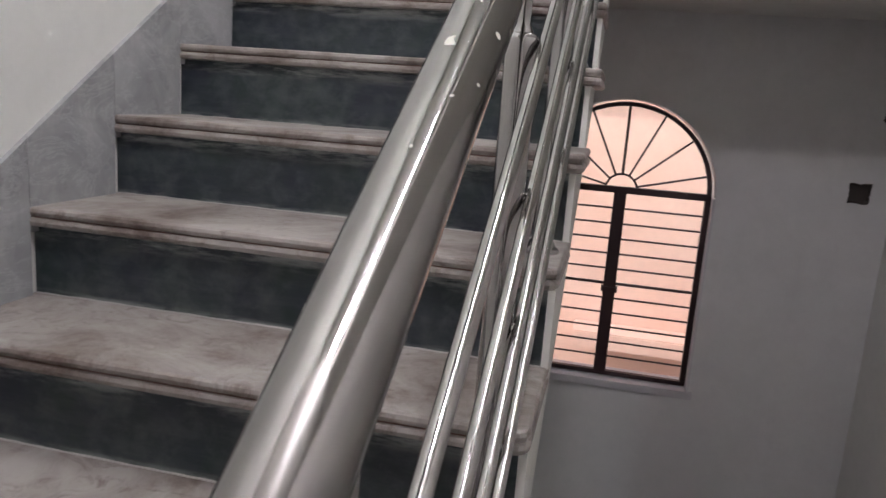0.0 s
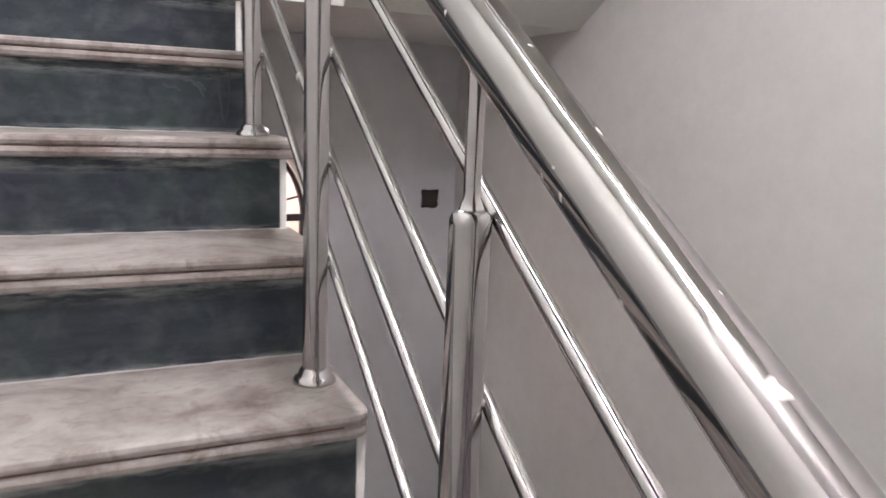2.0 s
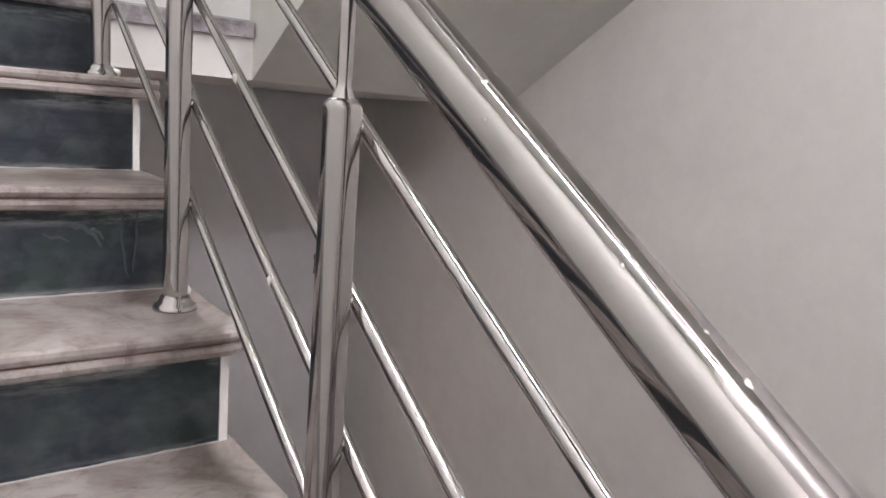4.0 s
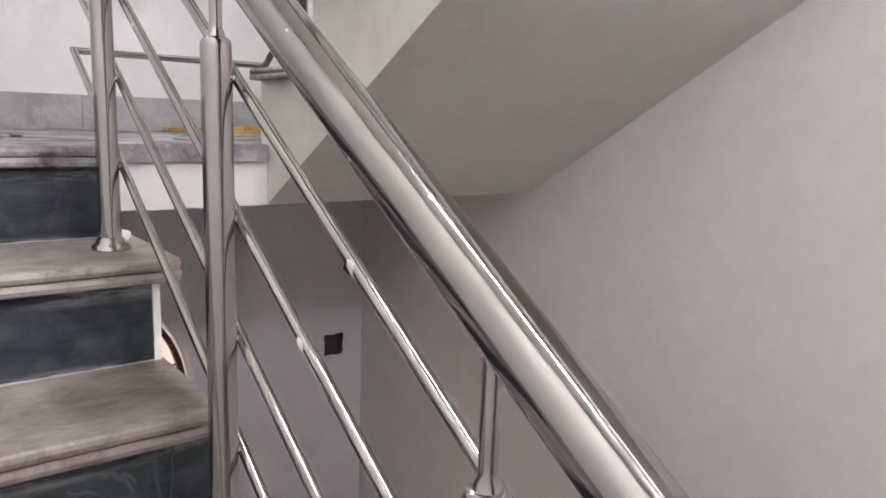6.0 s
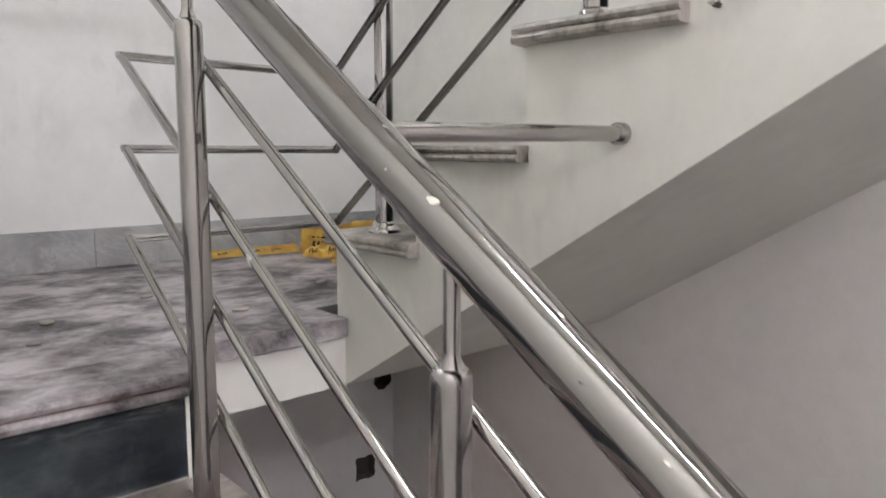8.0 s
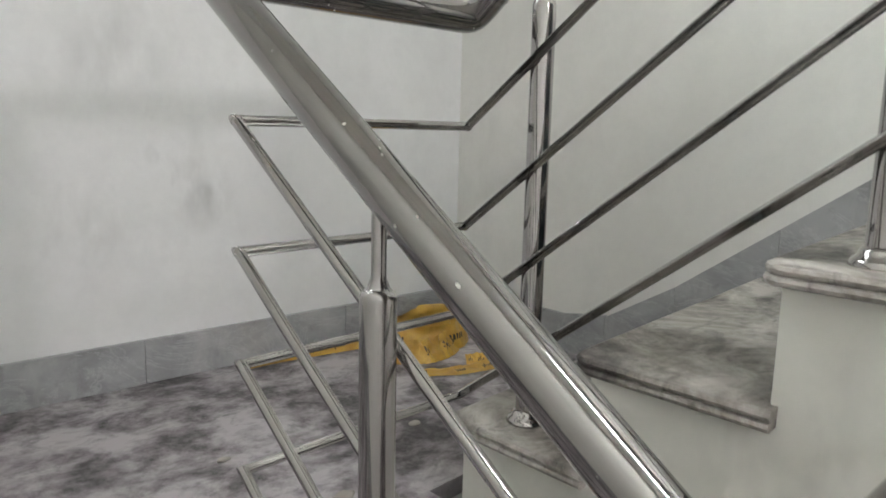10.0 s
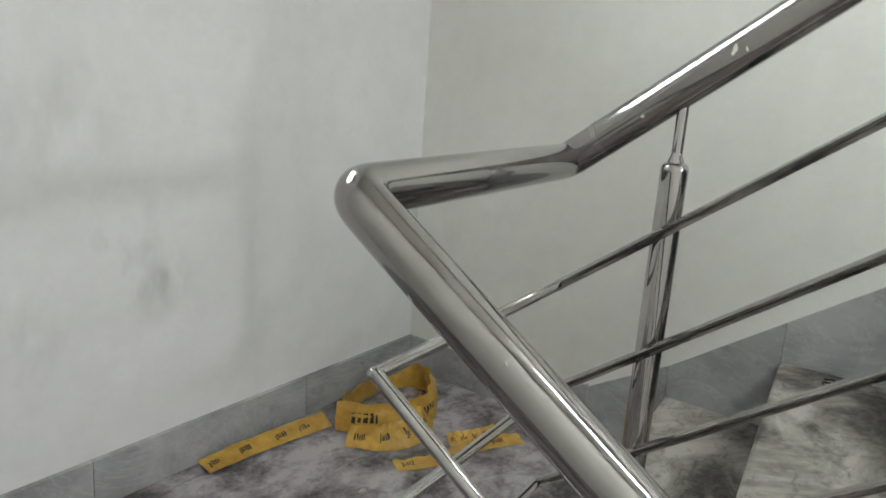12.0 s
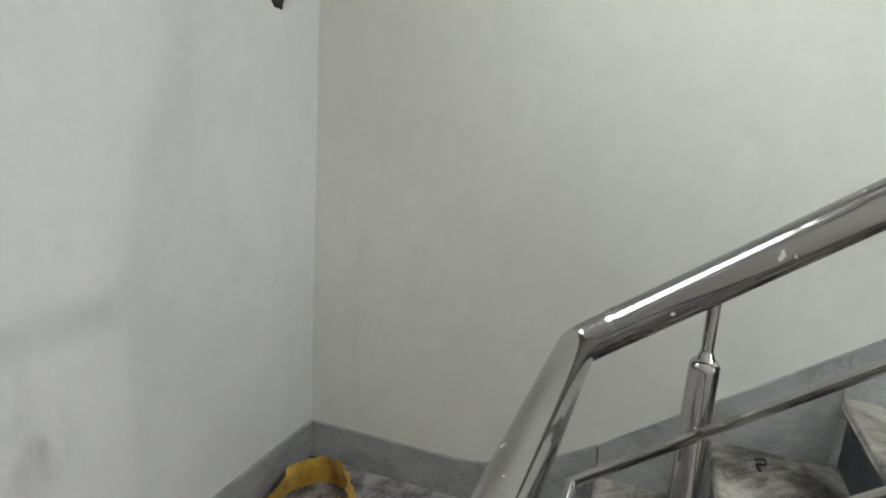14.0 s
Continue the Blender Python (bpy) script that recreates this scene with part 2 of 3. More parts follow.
def tube(bm, points, radius, sides=16, ends=True):
    """A round tube along points, with mitred rings."""
    raw = [Vector(p) for p in points]
    pts = [raw[0]]
    for a, c in zip(raw, raw[1:]):      # rings close to the ends keep the shading straight between them
        long = (c - a).length
        if long > 0.03:
            pts += [a.lerp(c, 0.005 / long), a.lerp(c, 1 - 0.005 / long)]
        pts.append(c)
    uv = bm.loops.layers.uv.get("UVMap") or bm.loops.layers.uv.new("UVMap")
    run = [0.0]
    for a, c in zip(pts, pts[1:]):
        run.append(run[-1] + (c - a).length)
    rings, up = [], None
    for i, p in enumerate(pts):
        d0 = (p - pts[i - 1]).normalized() if i else None
        d1 = (pts[i + 1] - p).normalized() if i < len(pts) - 1 else None
        d = ((d0 or d1) + (d1 or d0)).normalized()
        ref = d1 or d0
        if up is None:
            up = ref.orthogonal().normalized()
        side = d.cross(up).normalized()
        up = side.cross(d).normalized()
        k = 1.0
        if d0 and d1:
            k = 1 / max(0.5, math.sqrt((1 + d0.dot(d1)) / 2))
        bend = (d1 - d0) if d0 and d1 else Vector()
        bend = bend - d * bend.dot(d)
        ring = []
        for s in range(sides):
            a = 2 * math.pi * s / sides
            o = (side * math.cos(a) + up * math.sin(a)) * radius
            if bend.length > 1e-5:
                bn = bend.normalized()
                o += bn * o.dot(bn) * (k - 1)
            ring.append(bm.verts.new(p + o))
        rings.append(ring)
    for i, (r0, r1) in enumerate(zip(rings, rings[1:])):
        for s in range(sides):
            f = bm.faces.new((r0[s], r0[(s + 1) % sides], r1[(s + 1) % sides], r1[s]))
            for lp, (u, v) in zip(f.loops, ((i, s), (i, s + 1), (i + 1, s + 1), (i + 1, s))):
                lp[uv].uv = run[u], v / sides
    if ends:
        for f in (bm.faces.new([bm.verts.new(v.co) for v in rings[0]][::-1]), bm.faces.new([bm.verts.new(v.co) for v in rings[-1]])):
            for lp in f.loops:
                lp[uv].uv = lp.vert.co.dot(up), lp.vert.co.dot(side)
    return bm


def lathe(bm, profile, at, sides=24):
    """A turned solid: (radius, height) pairs about a vertical axis."""
    uv = bm.loops.layers.uv.get("UVMap") or bm.loops.layers.uv.new("UVMap")
    rings = []
    full = [profile[0]]
    for a, c in zip(profile, profile[1:]):
        long = abs(c[1] - a[1])
        if long > 0.03:
            full += [(a[0] + (c[0] - a[0]) * q, a[1] + (c[1] - a[1]) * q) for q in (0.004 / long, 1 - 0.004 / long)]
        full.append(c)
    for r, h in full:
        if r < 1e-5:
            rings.append([bm.verts.new((at[0], at[1], at[2] + h))] * sides)
        else:
            rings.append([bm.verts.new((at[0] + r * math.cos(2 * math.pi * s / sides), at[1] + r * math.sin(2 * math.pi * s / sides), at[2] + h)) for s in range(sides)])
    for r0, r1 in zip(rings, rings[1:]):
        for s in range(sides):
            q = (s + 1) % sides
            vs = []
            for v in (r0[s], r0[q], r1[q], r1[s]):
                if v not in vs:
                    vs.append(v)
            if len(vs) > 2:
                f = bm.faces.new(vs)
                for lp in f.loops:
                    lp[uv].uv = lp.vert.co.z, (s if lp.vert in (r0[s], r1[s]) else s + 1) / sides
    return bm


def rounded(points, radius, steps=6):
    """The polyline with its inner corners turned into arcs."""
    pts = [Vector(p) for p in points]
    out = [pts[0]]
    for a, p, c in zip(pts, pts[1:], pts[2:]):
        u, w = (a - p).normalized(), (c - p).normalized()
        p0, p1 = p + u * radius, p + w * radius
        for i in range(steps + 1):
            t = i / steps
            out.append(p0 * (1 - t) ** 2 + p * 2 * t * (1 - t) + p1 * t ** 2)
    out.append(pts[-1])
    return out


def outline_noise(cx, cz, rx, rz, count, rough, seed, square=False):
    """An uneven round or square outline in the x-z plane."""
    rnd = random.Random(seed)
    pts = []
    for i in range(count):
        a = 2 * math.pi * i / count
        k = 1.0
        if square:
            k = 1 / max(abs(math.cos(a)), abs(math.sin(a)))
        k *= 1 + rnd.uniform(-rough, rough)
        pts.append((cx + rx * k * math.cos(a), cz + rz * k * math.sin(a)))
    return pts

# ---------------------------------------------------------------- walls, ceiling, window opening
from mathutils import geometry

THICK = 0.22
WIN_X, WIN_R, WIN_SPRING, WIN_SILL = 0.105, 0.432, 0.775, -0.185
arch = [(WIN_X - WIN_R, WIN_SILL), (WIN_X + WIN_R, WIN_SILL)]
arch += [(WIN_X + WIN_R * math.cos(math.pi * i / 24), WIN_SPRING + WIN_R * math.sin(math.pi * i / 24)) for i in range(25)]
STOREY = 20 * RISE
# opening one storey up, out of view
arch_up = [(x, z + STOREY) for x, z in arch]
LOW = -1.75
rect = [(LEFT, LOW), (RIGHT, LOW), (RIGHT, TOP), (LEFT, TOP)]
hole_round = outline_noise(1.222, 1.207, 0.042, 0.048, 18, 0.12, 3)
hole_square = outline_noise(1.135, 0.862, 0.044, 0.045, 24, 0.07, 5, True)
hole_high = outline_noise(1.085, 3.066, 0.034, 0.045, 16, 0.14, 8)


def sheet(bm, loops, y):
    """A flat wall face with openings."""
    flat = [[Vector((x, z, 0)) for x, z in lp] for lp in loops]
    verts = [bm.verts.new((x, y, z)) for lp in loops for x, z in lp]
    for tri in geometry.tessellate_polygon(flat):
        bm.faces.new([verts[i] for i in tri])
    out, k = [], 0
    for lp in loops:
        out.append(verts[k:k + len(lp)])
        k += len(lp)
    return out


bm = bmesh.new()
near = sheet(bm, [rect, arch, arch_up, hole_round, hole_square, hole_high], FRONT)
far = sheet(bm, [rect, arch, arch_up], FRONT + THICK)
for i in (0, 1, 2):
    for s in range(len(near[i])):
        q = (s + 1) % len(near[i])
        bm.faces.new((near[i][s], near[i][q], far[i][q], far[i][s]))
wall_front = structure("wall_front", bm, M_WALL_END, "off-white painted end wall of the stairwell with arched openings", "wall")


def cavity(name, loop, depth, label):
    """The rough inside of a hole knocked into the wall."""
    bm = bmesh.new()
    cx, cz = sum(p[0] for p in loop) / len(loop), sum(p[1] for p in loop) / len(loop)
    rings = []
    for k, d in ((1.0, -0.0015), (0.95, depth * 0.5), (0.82, depth)):
        rings.append([bm.verts.new((cx + (x - cx) * k, FRONT + d, cz + (z - cz) * k)) for x, z in loop])
    for r0, r1 in zip(rings, rings[1:]):
        for s in range(len(loop)):
            q = (s + 1) % len(loop)
            bm.faces.new((r0[s], r0[q], r1[q], r1[s]))
    bm.faces.new(rings[-1])
    return part(name, bm, M_DARK, wall_front, label)


cavity("wall_hole", hole_round, 0.06, "ragged round hole broken into the plaster")
cavity("wall_hole", hole_high, 0.10, "ragged round hole broken into the plaster")
cavity("box_recess", hole_square, 0.03, "dark square recess for an electrical box")

structure("wall_left", box(bmesh.new(), LEFT - 0.2, LEFT, BACK - 0.2, FRONT + THICK, LOW, TOP), M_WALL, "off-white painted side wall beside the lower flight", "wall")
structure("wall_right", box(bmesh.new(), RIGHT, RIGHT + 0.2, BACK - 0.2, FRONT + THICK, LOW, TOP), M_WALL, "off-white painted side wall beside the upper flight", "wall")
structure("wall_back", box(bmesh.new(), LEFT, RIGHT, BACK - 0.2, BACK, LOW, TOP), M_WALL, "plain off-white painted wall at the foot of the stairs", "wall")
structure("ceiling", box(bmesh.new(), LEFT - 0.2, RIGHT + 0.2, BACK - 0.2, FRONT + THICK, TOP, TOP + 0.15), M_WHITE, "plain white plastered ceiling over the stairwell", "ceiling")
structure("floor_lower", box(bmesh.new(), LEFT, RIGHT, -0.2, FRONT, LOW - 0.1, LOW), M_LAND, "dusty marble floor at the bottom of the well", "floor")
structure("floor", box(bmesh.new(), LEFT, RIGHT, BACK, 0.02, -0.16, 0.0), M_LAND, "dusty marble floor at the foot of the flight", "floor")
structure("floor_edge", box(bmesh.new(), 0.07, RIGHT, 0.02, 0.27, -0.16, 0.0), M_LAND, "dusty marble edge of the floor beside the well", "floor")
structure("wall_under_floor", box(bmesh.new(), LEFT, RIGHT, -0.2, 0.0, LOW, -0.16), M_WALL, "plain painted wall below the floor edge", "wall")
structure("floor_upper", box(bmesh.new(), LEFT, RIGHT, BACK, 0.30, 3.33, 3.466), M_WHITE, "white plastered slab of the floor above", "floor")

# half landing: plastered slab and marble top
bm = bmesh.new()
prism(bm, [(LEFT, 2.60, SLAB), (WELL0, 2.60, SLAB), (WELL0, EDGE, SLAB), (WELL1, EDGE, SLAB), (RIGHT, EDGE, SLAB), (RIGHT, FRONT, SLAB), (LEFT, FRONT, SLAB)], (0, 0, LAND - 0.038 - SLAB))
structure("landing_slab", bm, M_WHITE, "white plastered slab under the half landing", "landing")
bm = bmesh.new()
prism(bm, [(LEFT, 2.677, LAND - 0.038), (0.0, 2.677, LAND - 0.038), (0.004, EDGE - 0.013, LAND - 0.038), (WELL1 - 0.004, EDGE - 0.015, LAND - 0.038),
           (WELL1 - 0.004, 2.80, LAND - 0.038), (RIGHT, 2.88, LAND - 0.038), (RIGHT, FRONT, LAND - 0.038), (LEFT, FRONT, LAND - 0.038)], (0, 0, 0.038))
structure("landing_floor", bm, M_LAND, "stained dusty marble floor of the half landing", "floor")

# ---------------------------------------------------------------- flights of stairs
NOSE = [(0.0, -0.012), (-0.004, -0.006), (-0.002, -0.002), (0.004, 0.0)]


def tread_piece(x0, x1, depth, skew=0.0, round_end=1, thick=1.0):
    """Marble tread with a doubled, rounded nosing. Nose at y = 0, back at y = depth; the free end is rounded."""
    front = [(0.006, 0.0), (0.001, -0.003), (-0.001, -0.009), (0.001, -0.0155), (0.005, -0.0180), (0.005, -0.0195),
             (0.000, -0.022), (-0.002, -0.028), (0.000, -0.035), (0.006, -0.038)]
    front = [(y, z * thick) for y, z in front]
    xs = [(x0, 0.0), (x1 - 0.030, 0.0), (x1 - 0.013, 0.005), (x1 - 0.004, 0.013), (x1, 0.026)]
    if round_end < 0:
        xs = [(x0, 0.026), (x0 + 0.004, 0.013), (x0 + 0.013, 0.005), (x0 + 0.030, 0.0), (x1, 0.0)]
    bm = bmesh.new()
    rings = []
    for i, (x, back) in enumerate(xs):
        sk = skew * (x - x0)
        free = i == (len(xs) - 1 if round_end > 0 else 0)
        inset = [y if free else 0.0 for y, z in front]
        ring = [bm.verts.new((x - round_end * e, y + back + sk, z)) for (y, z), e in zip(front, inset)]
        ring += [bm.verts.new((x - round_end * e, depth + sk, z)) for (y, z), e in zip(front[::-1], inset[::-1])]
        rings.append(ring)
    for r0, r1 in zip(rings, rings[1:]):
        for s in range(len(r0)):
            q = (s + 1) % len(r0)
            bm.faces.new((r0[s], r0[q], r1[q], r1[s]))
    n = len(front)
    for ring in (rings[0], rings[-1]):
        for s in range(n - 1):
            bm.faces.new((ring[s], ring[s + 1], ring[2 * n - 2 - s], ring[2 * n - 1 - s]))
    return bm


# lower flight, climbing towards the end wall
flight = tagged(new("stair_flight"), "stair flight with white marble treads and dark green risers", "stairs")
tread_mesh = mesh_of("tread", tread_piece(LEFT, 0.005, 0.285), M_TREAD)
top_mesh = mesh_of("tread", tread_piece(LEFT, 0.0, 0.150), M_LAND)
step_y = lambda k: k * GO + (0.016 if k == 10 else 0.0)
riser_mesh = mesh_of("riser", box(bmesh.new(), LEFT, WELL0 - 0.013, 0.022, 0.040, 0.0, RISE - 0.038, 0.0015), M_RISER)
glue_mesh = mesh_of("glue_line", box(bmesh.new(), LEFT, -0.035, 0.0035, 0.012, -0.0196, -0.0178), M_GLUE)
rnd = random.Random(9)
ragged = [(LEFT, 0.0192, 0.0)] + [(WELL0 - 0.014, 0.0192, 0.0)]
ragged += [(WELL0 - 0.014 - i * (WELL0 - 0.014 - LEFT) / 40, 0.0192, rnd.uniform(0.0006, 0.0026)) for i in range(41)]
bm = prism(bmesh.new(), ragged, (0, 0.0033, 0))
joint_mesh = mesh_of("mortar_joint", bm, M_MORTAR)
rnd = random.Random(4)
for k in range(1, 11):
    ob = new("tread", tread_mesh if k < 10 else top_mesh)
    ob.parent, ob.location = flight, (rnd.uniform(-0.004, 0.012), step_y(k), k * RISE)
    ob.rotation_euler = (0, 0, rnd.uniform(-0.002, 0.002))
    ob.location.x = {5: -0.012, 4: -0.014, 7: 0.008, 9: 0.022, 10: 0.0}.get(k, ob.location.x - 0.006)
    glue = new("glue_line", glue_mesh)
    glue.parent = ob
    ob = new("riser", riser_mesh)
    ob.parent, ob.location = flight, (0, step_y(k), (k - 1) * RISE)
    joint = new("mortar_joint", joint_mesh)
    joint.parent = ob


def flank(x, setback):
    """Stepped outline of the lower flight's plastered side."""
    pts = [(x, 0.03, -0.16), (x, 0.03, -0.038)]
    for k in range(1, 11):
        pts += [(x, step_y(k) + setback, (k - 1) * RISE - 0.038), (x, step_y(k) + setback, k * RISE - 0.038)]
    return pts + [(x, 2.60, LAND - 0.038), (x, 2.60, SLAB), (x, 0.28, -0.16)]


bm = prism(bmesh.new(), flank(WELL0 - 0.0125, 0.040), (LEFT - WELL0 + 0.0125, 0, 0))
prism(bm, flank(WELL0, 0.021), (-0.0125, 0, 0))
part("concrete_body", bm, M_WHITE, flight, "white plastered side of the flight")

# upper flight, climbing back over the viewer; its steps are a little askew
SKEW = 0.11
upper = tagged(new("stair_flight"), "upper stair flight with dusty marble treads and plastered side", "stairs")
U_NOSE, U_END, GO2 = 2.735, 0.345, 0.255
up_z = lambda j: 1.926 + (j - 11) * 0.172
up_tread = mesh_of("tread", tread_piece(-(RIGHT - U_END), 0.0, 0.285, SKEW, 1, 0.68), M_TREAD_UP)
up_riser_bm = bmesh.new()
prism(up_riser_bm, [(-(RIGHT - U_END), 0.022, 0), (-0.046, 0.022 + SKEW * (RIGHT - U_END - 0.046), 0),
                    (-0.046, 0.040 + SKEW * (RIGHT - U_END - 0.046), 0), (-(RIGHT - U_END), 0.040, 0)], (0, 0, 0.172 - 0.026))
up_riser = mesh_of("riser", up_riser_bm, M_RISER)


def u_nose(j, x):
    """y of the nosing of upper step j at x."""
    return U_NOSE - (j - 11) * GO2 + SKEW * (x - U_END)


for j in range(11, 21):
    # turned half round about the vertical, so that the nose faces the end wall
    ob = new("tread", up_tread)
    ob.parent, ob.rotation_euler = upper, (0, 0, math.pi)
    ob.location = (U_END, u_nose(j, RIGHT), up_z(j))
    ob = new("riser", up_riser)
    ob.parent, ob.rotation_euler = upper, (0, 0, math.pi)
    ob.location = (U_END, u_nose(j, RIGHT), up_z(j - 1))

soffit = lambda y: SLAB + (EDGE - y) * 0.615
end = 0.30


def upper_flank(x, setback):
    """Stepped outline of the upper flight's plastered side."""
    pts = []
    for j in range(11, 21):
        for z in (max(up_z(j - 1) - 0.026, LAND - 0.038), up_z(j) - 0.026):
            pts.append((x, u_nose(j, x) - setback, z))
    return pts + [(x, end, up_z(20) - 0.04), (x, end, soffit(end)), (x, EDGE, SLAB)]


def loft(bm, a, c):
    va, vc = [bm.verts.new(p) for p in a], [bm.verts.new(p) for p in c]
    bm.faces.new(va), bm.faces.new(vc[::-1])
    for i in range(len(va)):
        q = (i + 1) % len(va)
        bm.faces.new((va[i], va[q], vc[q], vc[i]))
    return bm


bm = loft(bmesh.new(), upper_flank(WELL1 + 0.0145, 0.040), upper_flank(RIGHT, 0.040))
loft(bm, upper_flank(WELL1, 0.021), upper_flank(WELL1 + 0.0145, 0.021))
part("concrete_body", bm, M_FLANK, upper, "white plastered side and underside of the flight")

# chipped plaster on the side of the upper flight
rnd = random.Random(21)
for seed in range(22):
    a, q = rnd.uniform(0, 2 * math.pi), rnd.random() ** 0.7
    cy, cz, r = 1.905 + 0.045 * q * math.cos(a), 2.285 + 0.035 * q * math.sin(a), rnd.uniform(0.0020, 0.0058)
    lp = outline_noise(cy, cz, r, r * 0.75, 13, 0.35, seed)
    bm = prism(bmesh.new(), [(WELL1 - 0.0015 - 0.0001 * seed, y, z) for y, z in lp], (0.004, 0, 0))
    part("chipped_patch", bm, M_DARK if seed % 3 == 0 else M_ROUGH, upper, "rough bare cement where plaster broke away")

# ---------------------------------------------------------------- marble skirting
skirting = tagged(new("baseboard"), "grey marble skirting along the walls of stairs and landing", "skirting", kind="structure")
SK, HS = 0.012, 0.114


def slab_piece(outline, shift):
    part("skirting_tile", prism(bmesh.new(), outline, shift), M_SKIRT, skirting)


x = LEFT
for wdt in (0.62, 0.60, 0.61, RIGHT - SK - LEFT - 1.83):
    slab_piece([(x, FRONT, LAND + 0.001), (x + wdt - 0.002, FRONT, LAND + 0.001), (x + wdt - 0.002, FRONT, LAND + HS), (x, FRONT, LAND + HS)], (0, -SK, 0))
    x += wdt
slab_piece([(RIGHT, FRONT, LAND + 0.001), (RIGHT, 3.05, LAND + 0.001), (RIGHT, 3.05, LAND + HS + 0.025), (RIGHT, 3.20, LAND + HS), (RIGHT, FRONT, LAND + HS)], (-SK, 0, 0))
slab_piece([(LEFT, FRONT - SK, LAND + 0.001), (LEFT, 2.53, LAND + 0.001), (LEFT, 2.53, LAND + HS), (LEFT, FRONT - SK, LAND + HS)], (SK, 0, 0))
rake = lambda y: 2.175 + (2.607 - y) * 0.72
y0 = u_nose(11, RIGHT) - 0.001
slab_piece([(RIGHT, 3.048, LAND + 0.001), (RIGHT, y0, LAND + 0.001), (RIGHT, y0, rake(y0)), (RIGHT, 3.048, max(rake(3.048), LAND + HS + 0.02))], (-SK, 0, 0))
for j in range(11, 20):
    ya, yb = u_nose(j, RIGHT) - 0.003, u_nose(j + 1, RIGHT) - 0.001
    slab_piece([(RIGHT, ya, up_z(j) - 0.05), (RIGHT, yb, up_z(j) - 0.05), (RIGHT, yb, rake(yb)), (RIGHT, ya, rake(ya))], (-SK, 0, 0))
for k in range(0, 10):
    ya, yb = k * GO + 0.003, (k + 1) * GO + 0.001
    slab_piece([(LEFT, ya, k * RISE - 0.05), (LEFT, yb, k * RISE - 0.05), (LEFT, yb, yb * PITCH + 0.13), (LEFT, ya, ya * PITCH + 0.13)], (SK, 0, 0))

# ---------------------------------------------------------------- stainless railing
railing = tagged(new("stair_railing"), "polished stainless steel stair railing with four bars", "railing")
XP, XB = -0.052, -0.026          # posts and bars of the lower flight
XP2, XB2 = 0.432, 0.409          # posts and bars of the upper flight
HPITCH, BPITCH, UPITCH = 0.667, 0.657, 0.745   # slopes of handrail, bars and upper rail
YT1, YT2, ZT = 2.747, 2.79, 2.592
hand_z = lambda y: ZT + (y - YT1) * HPITCH
hand0 = 0.02
line = [(XP, hand0, hand_z(hand0)), (XP + 0.005, YT1 + 0.016, ZT), (XP2, YT2 - 0.006, ZT), (XP2, YT2 - 2.6, ZT + 2.6 * UPITCH)]
bm = tube(bmesh.new(), rounded(line, 0.024, 8), 0.0255, 32)
part("handrail", bm, M_RAIL, railing, "thick polished handrail tube with dried paint drops", True)
for name_y, px, zz, s in ((YT2 - 0.055, XP2, ZT, 1),):
    d = Vector((0, -GO, RISE)).normalized()
    c0 = Vector((px, name_y, ZT + (YT2 - name_y) * UPITCH - 0.004))
    part("weld_collar", tube(bmesh.new(), [c0 - d * 0.004, c0 + d * 0.004], 0.0260, 28), M_STEEL, railing, "weld seam at the bend", True)

YB, YB2 = 2.743, 2.765
ZB = (2.413, 2.243, 2.090, 1.938)
for z in ZB:
    p = [(XB, 0.30, z - (YB - 0.30) * BPITCH), (XB, YB, z), (XB2, YB2, z), (XB2, YB2 - 2.4, z + 2.4 * UPITCH)]
    part("rail_bar", tube(bmesh.new(), p, 0.0075, 14), M_STEEL, railing, "", True)
    for q in p[1:3]:
        ball = [(0.0082 * math.sin(math.pi * i / 8), -0.0082 * math.cos(math.pi * i / 8)) for i in range(1, 8)]
        part("bar_joint", lathe(bmesh.new(), [(0, -0.0082)] + ball + [(0, 0.0082)], q, 14), M_STEEL, railing, "", True)

PH = 0.683


def post(x, y, z, hand_z, bar_heights, bar_x):
    """Post of thick tube with a domed flange, a domed cap and a thin pin up to the handrail."""
    r = 0.0185
    ob = part("post", lathe(bmesh.new(), [(r, 0.004), (r, PH - 0.008), (r - 0.002, PH - 0.003), (r - 0.006, PH), (0.0, PH + 0.0005)], (x, y, z)), M_STEEL, railing, "", True)
    part("base_flange", lathe(bmesh.new(), [(0.033, 0.0), (0.033, 0.004), (0.030, 0.009), (0.025, 0.012), (0.0235, 0.018), (0.020, 0.022), (r, 0.023)], (x, y, z)), M_STEEL, ob, "domed round foot", True)
    part("pin", lathe(bmesh.new(), [(0.0115, PH), (0.0095, PH + 0.006), (0.0075, PH + 0.010), (0.0075, hand_z - z)], (x, y, z)), M_STEEL, ob, "thin pin carrying the handrail", True)
    for bz in bar_heights:
        if 0.03 < bz - z < PH - 0.01:
            s = 1 if bar_x > x else -1
            part("bar_stub", tube(bmesh.new(), [(x + s * (r - 0.004), y, bz), (bar_x, y, bz)], 0.0058, 12), M_STEEL, ob, "", True)
    return ob


for k in (1, 3, 5, 7, 9):
    y = k * GO + (0.152 if k == 9 else 0.145)
    post(XP, y, k * RISE, hand_z(y) - 0.02, [z - (YB - y) * BPITCH for z in ZB], XB)
for j in (11, 13, 15, 17):
    y = 2.628 - (j - 11) * GO
    post(XP2, y, up_z(j), ZT + (YT2 - y) * UPITCH - 0.02, [z + (YB2 - y) * UPITCH for z in ZB], XB2)

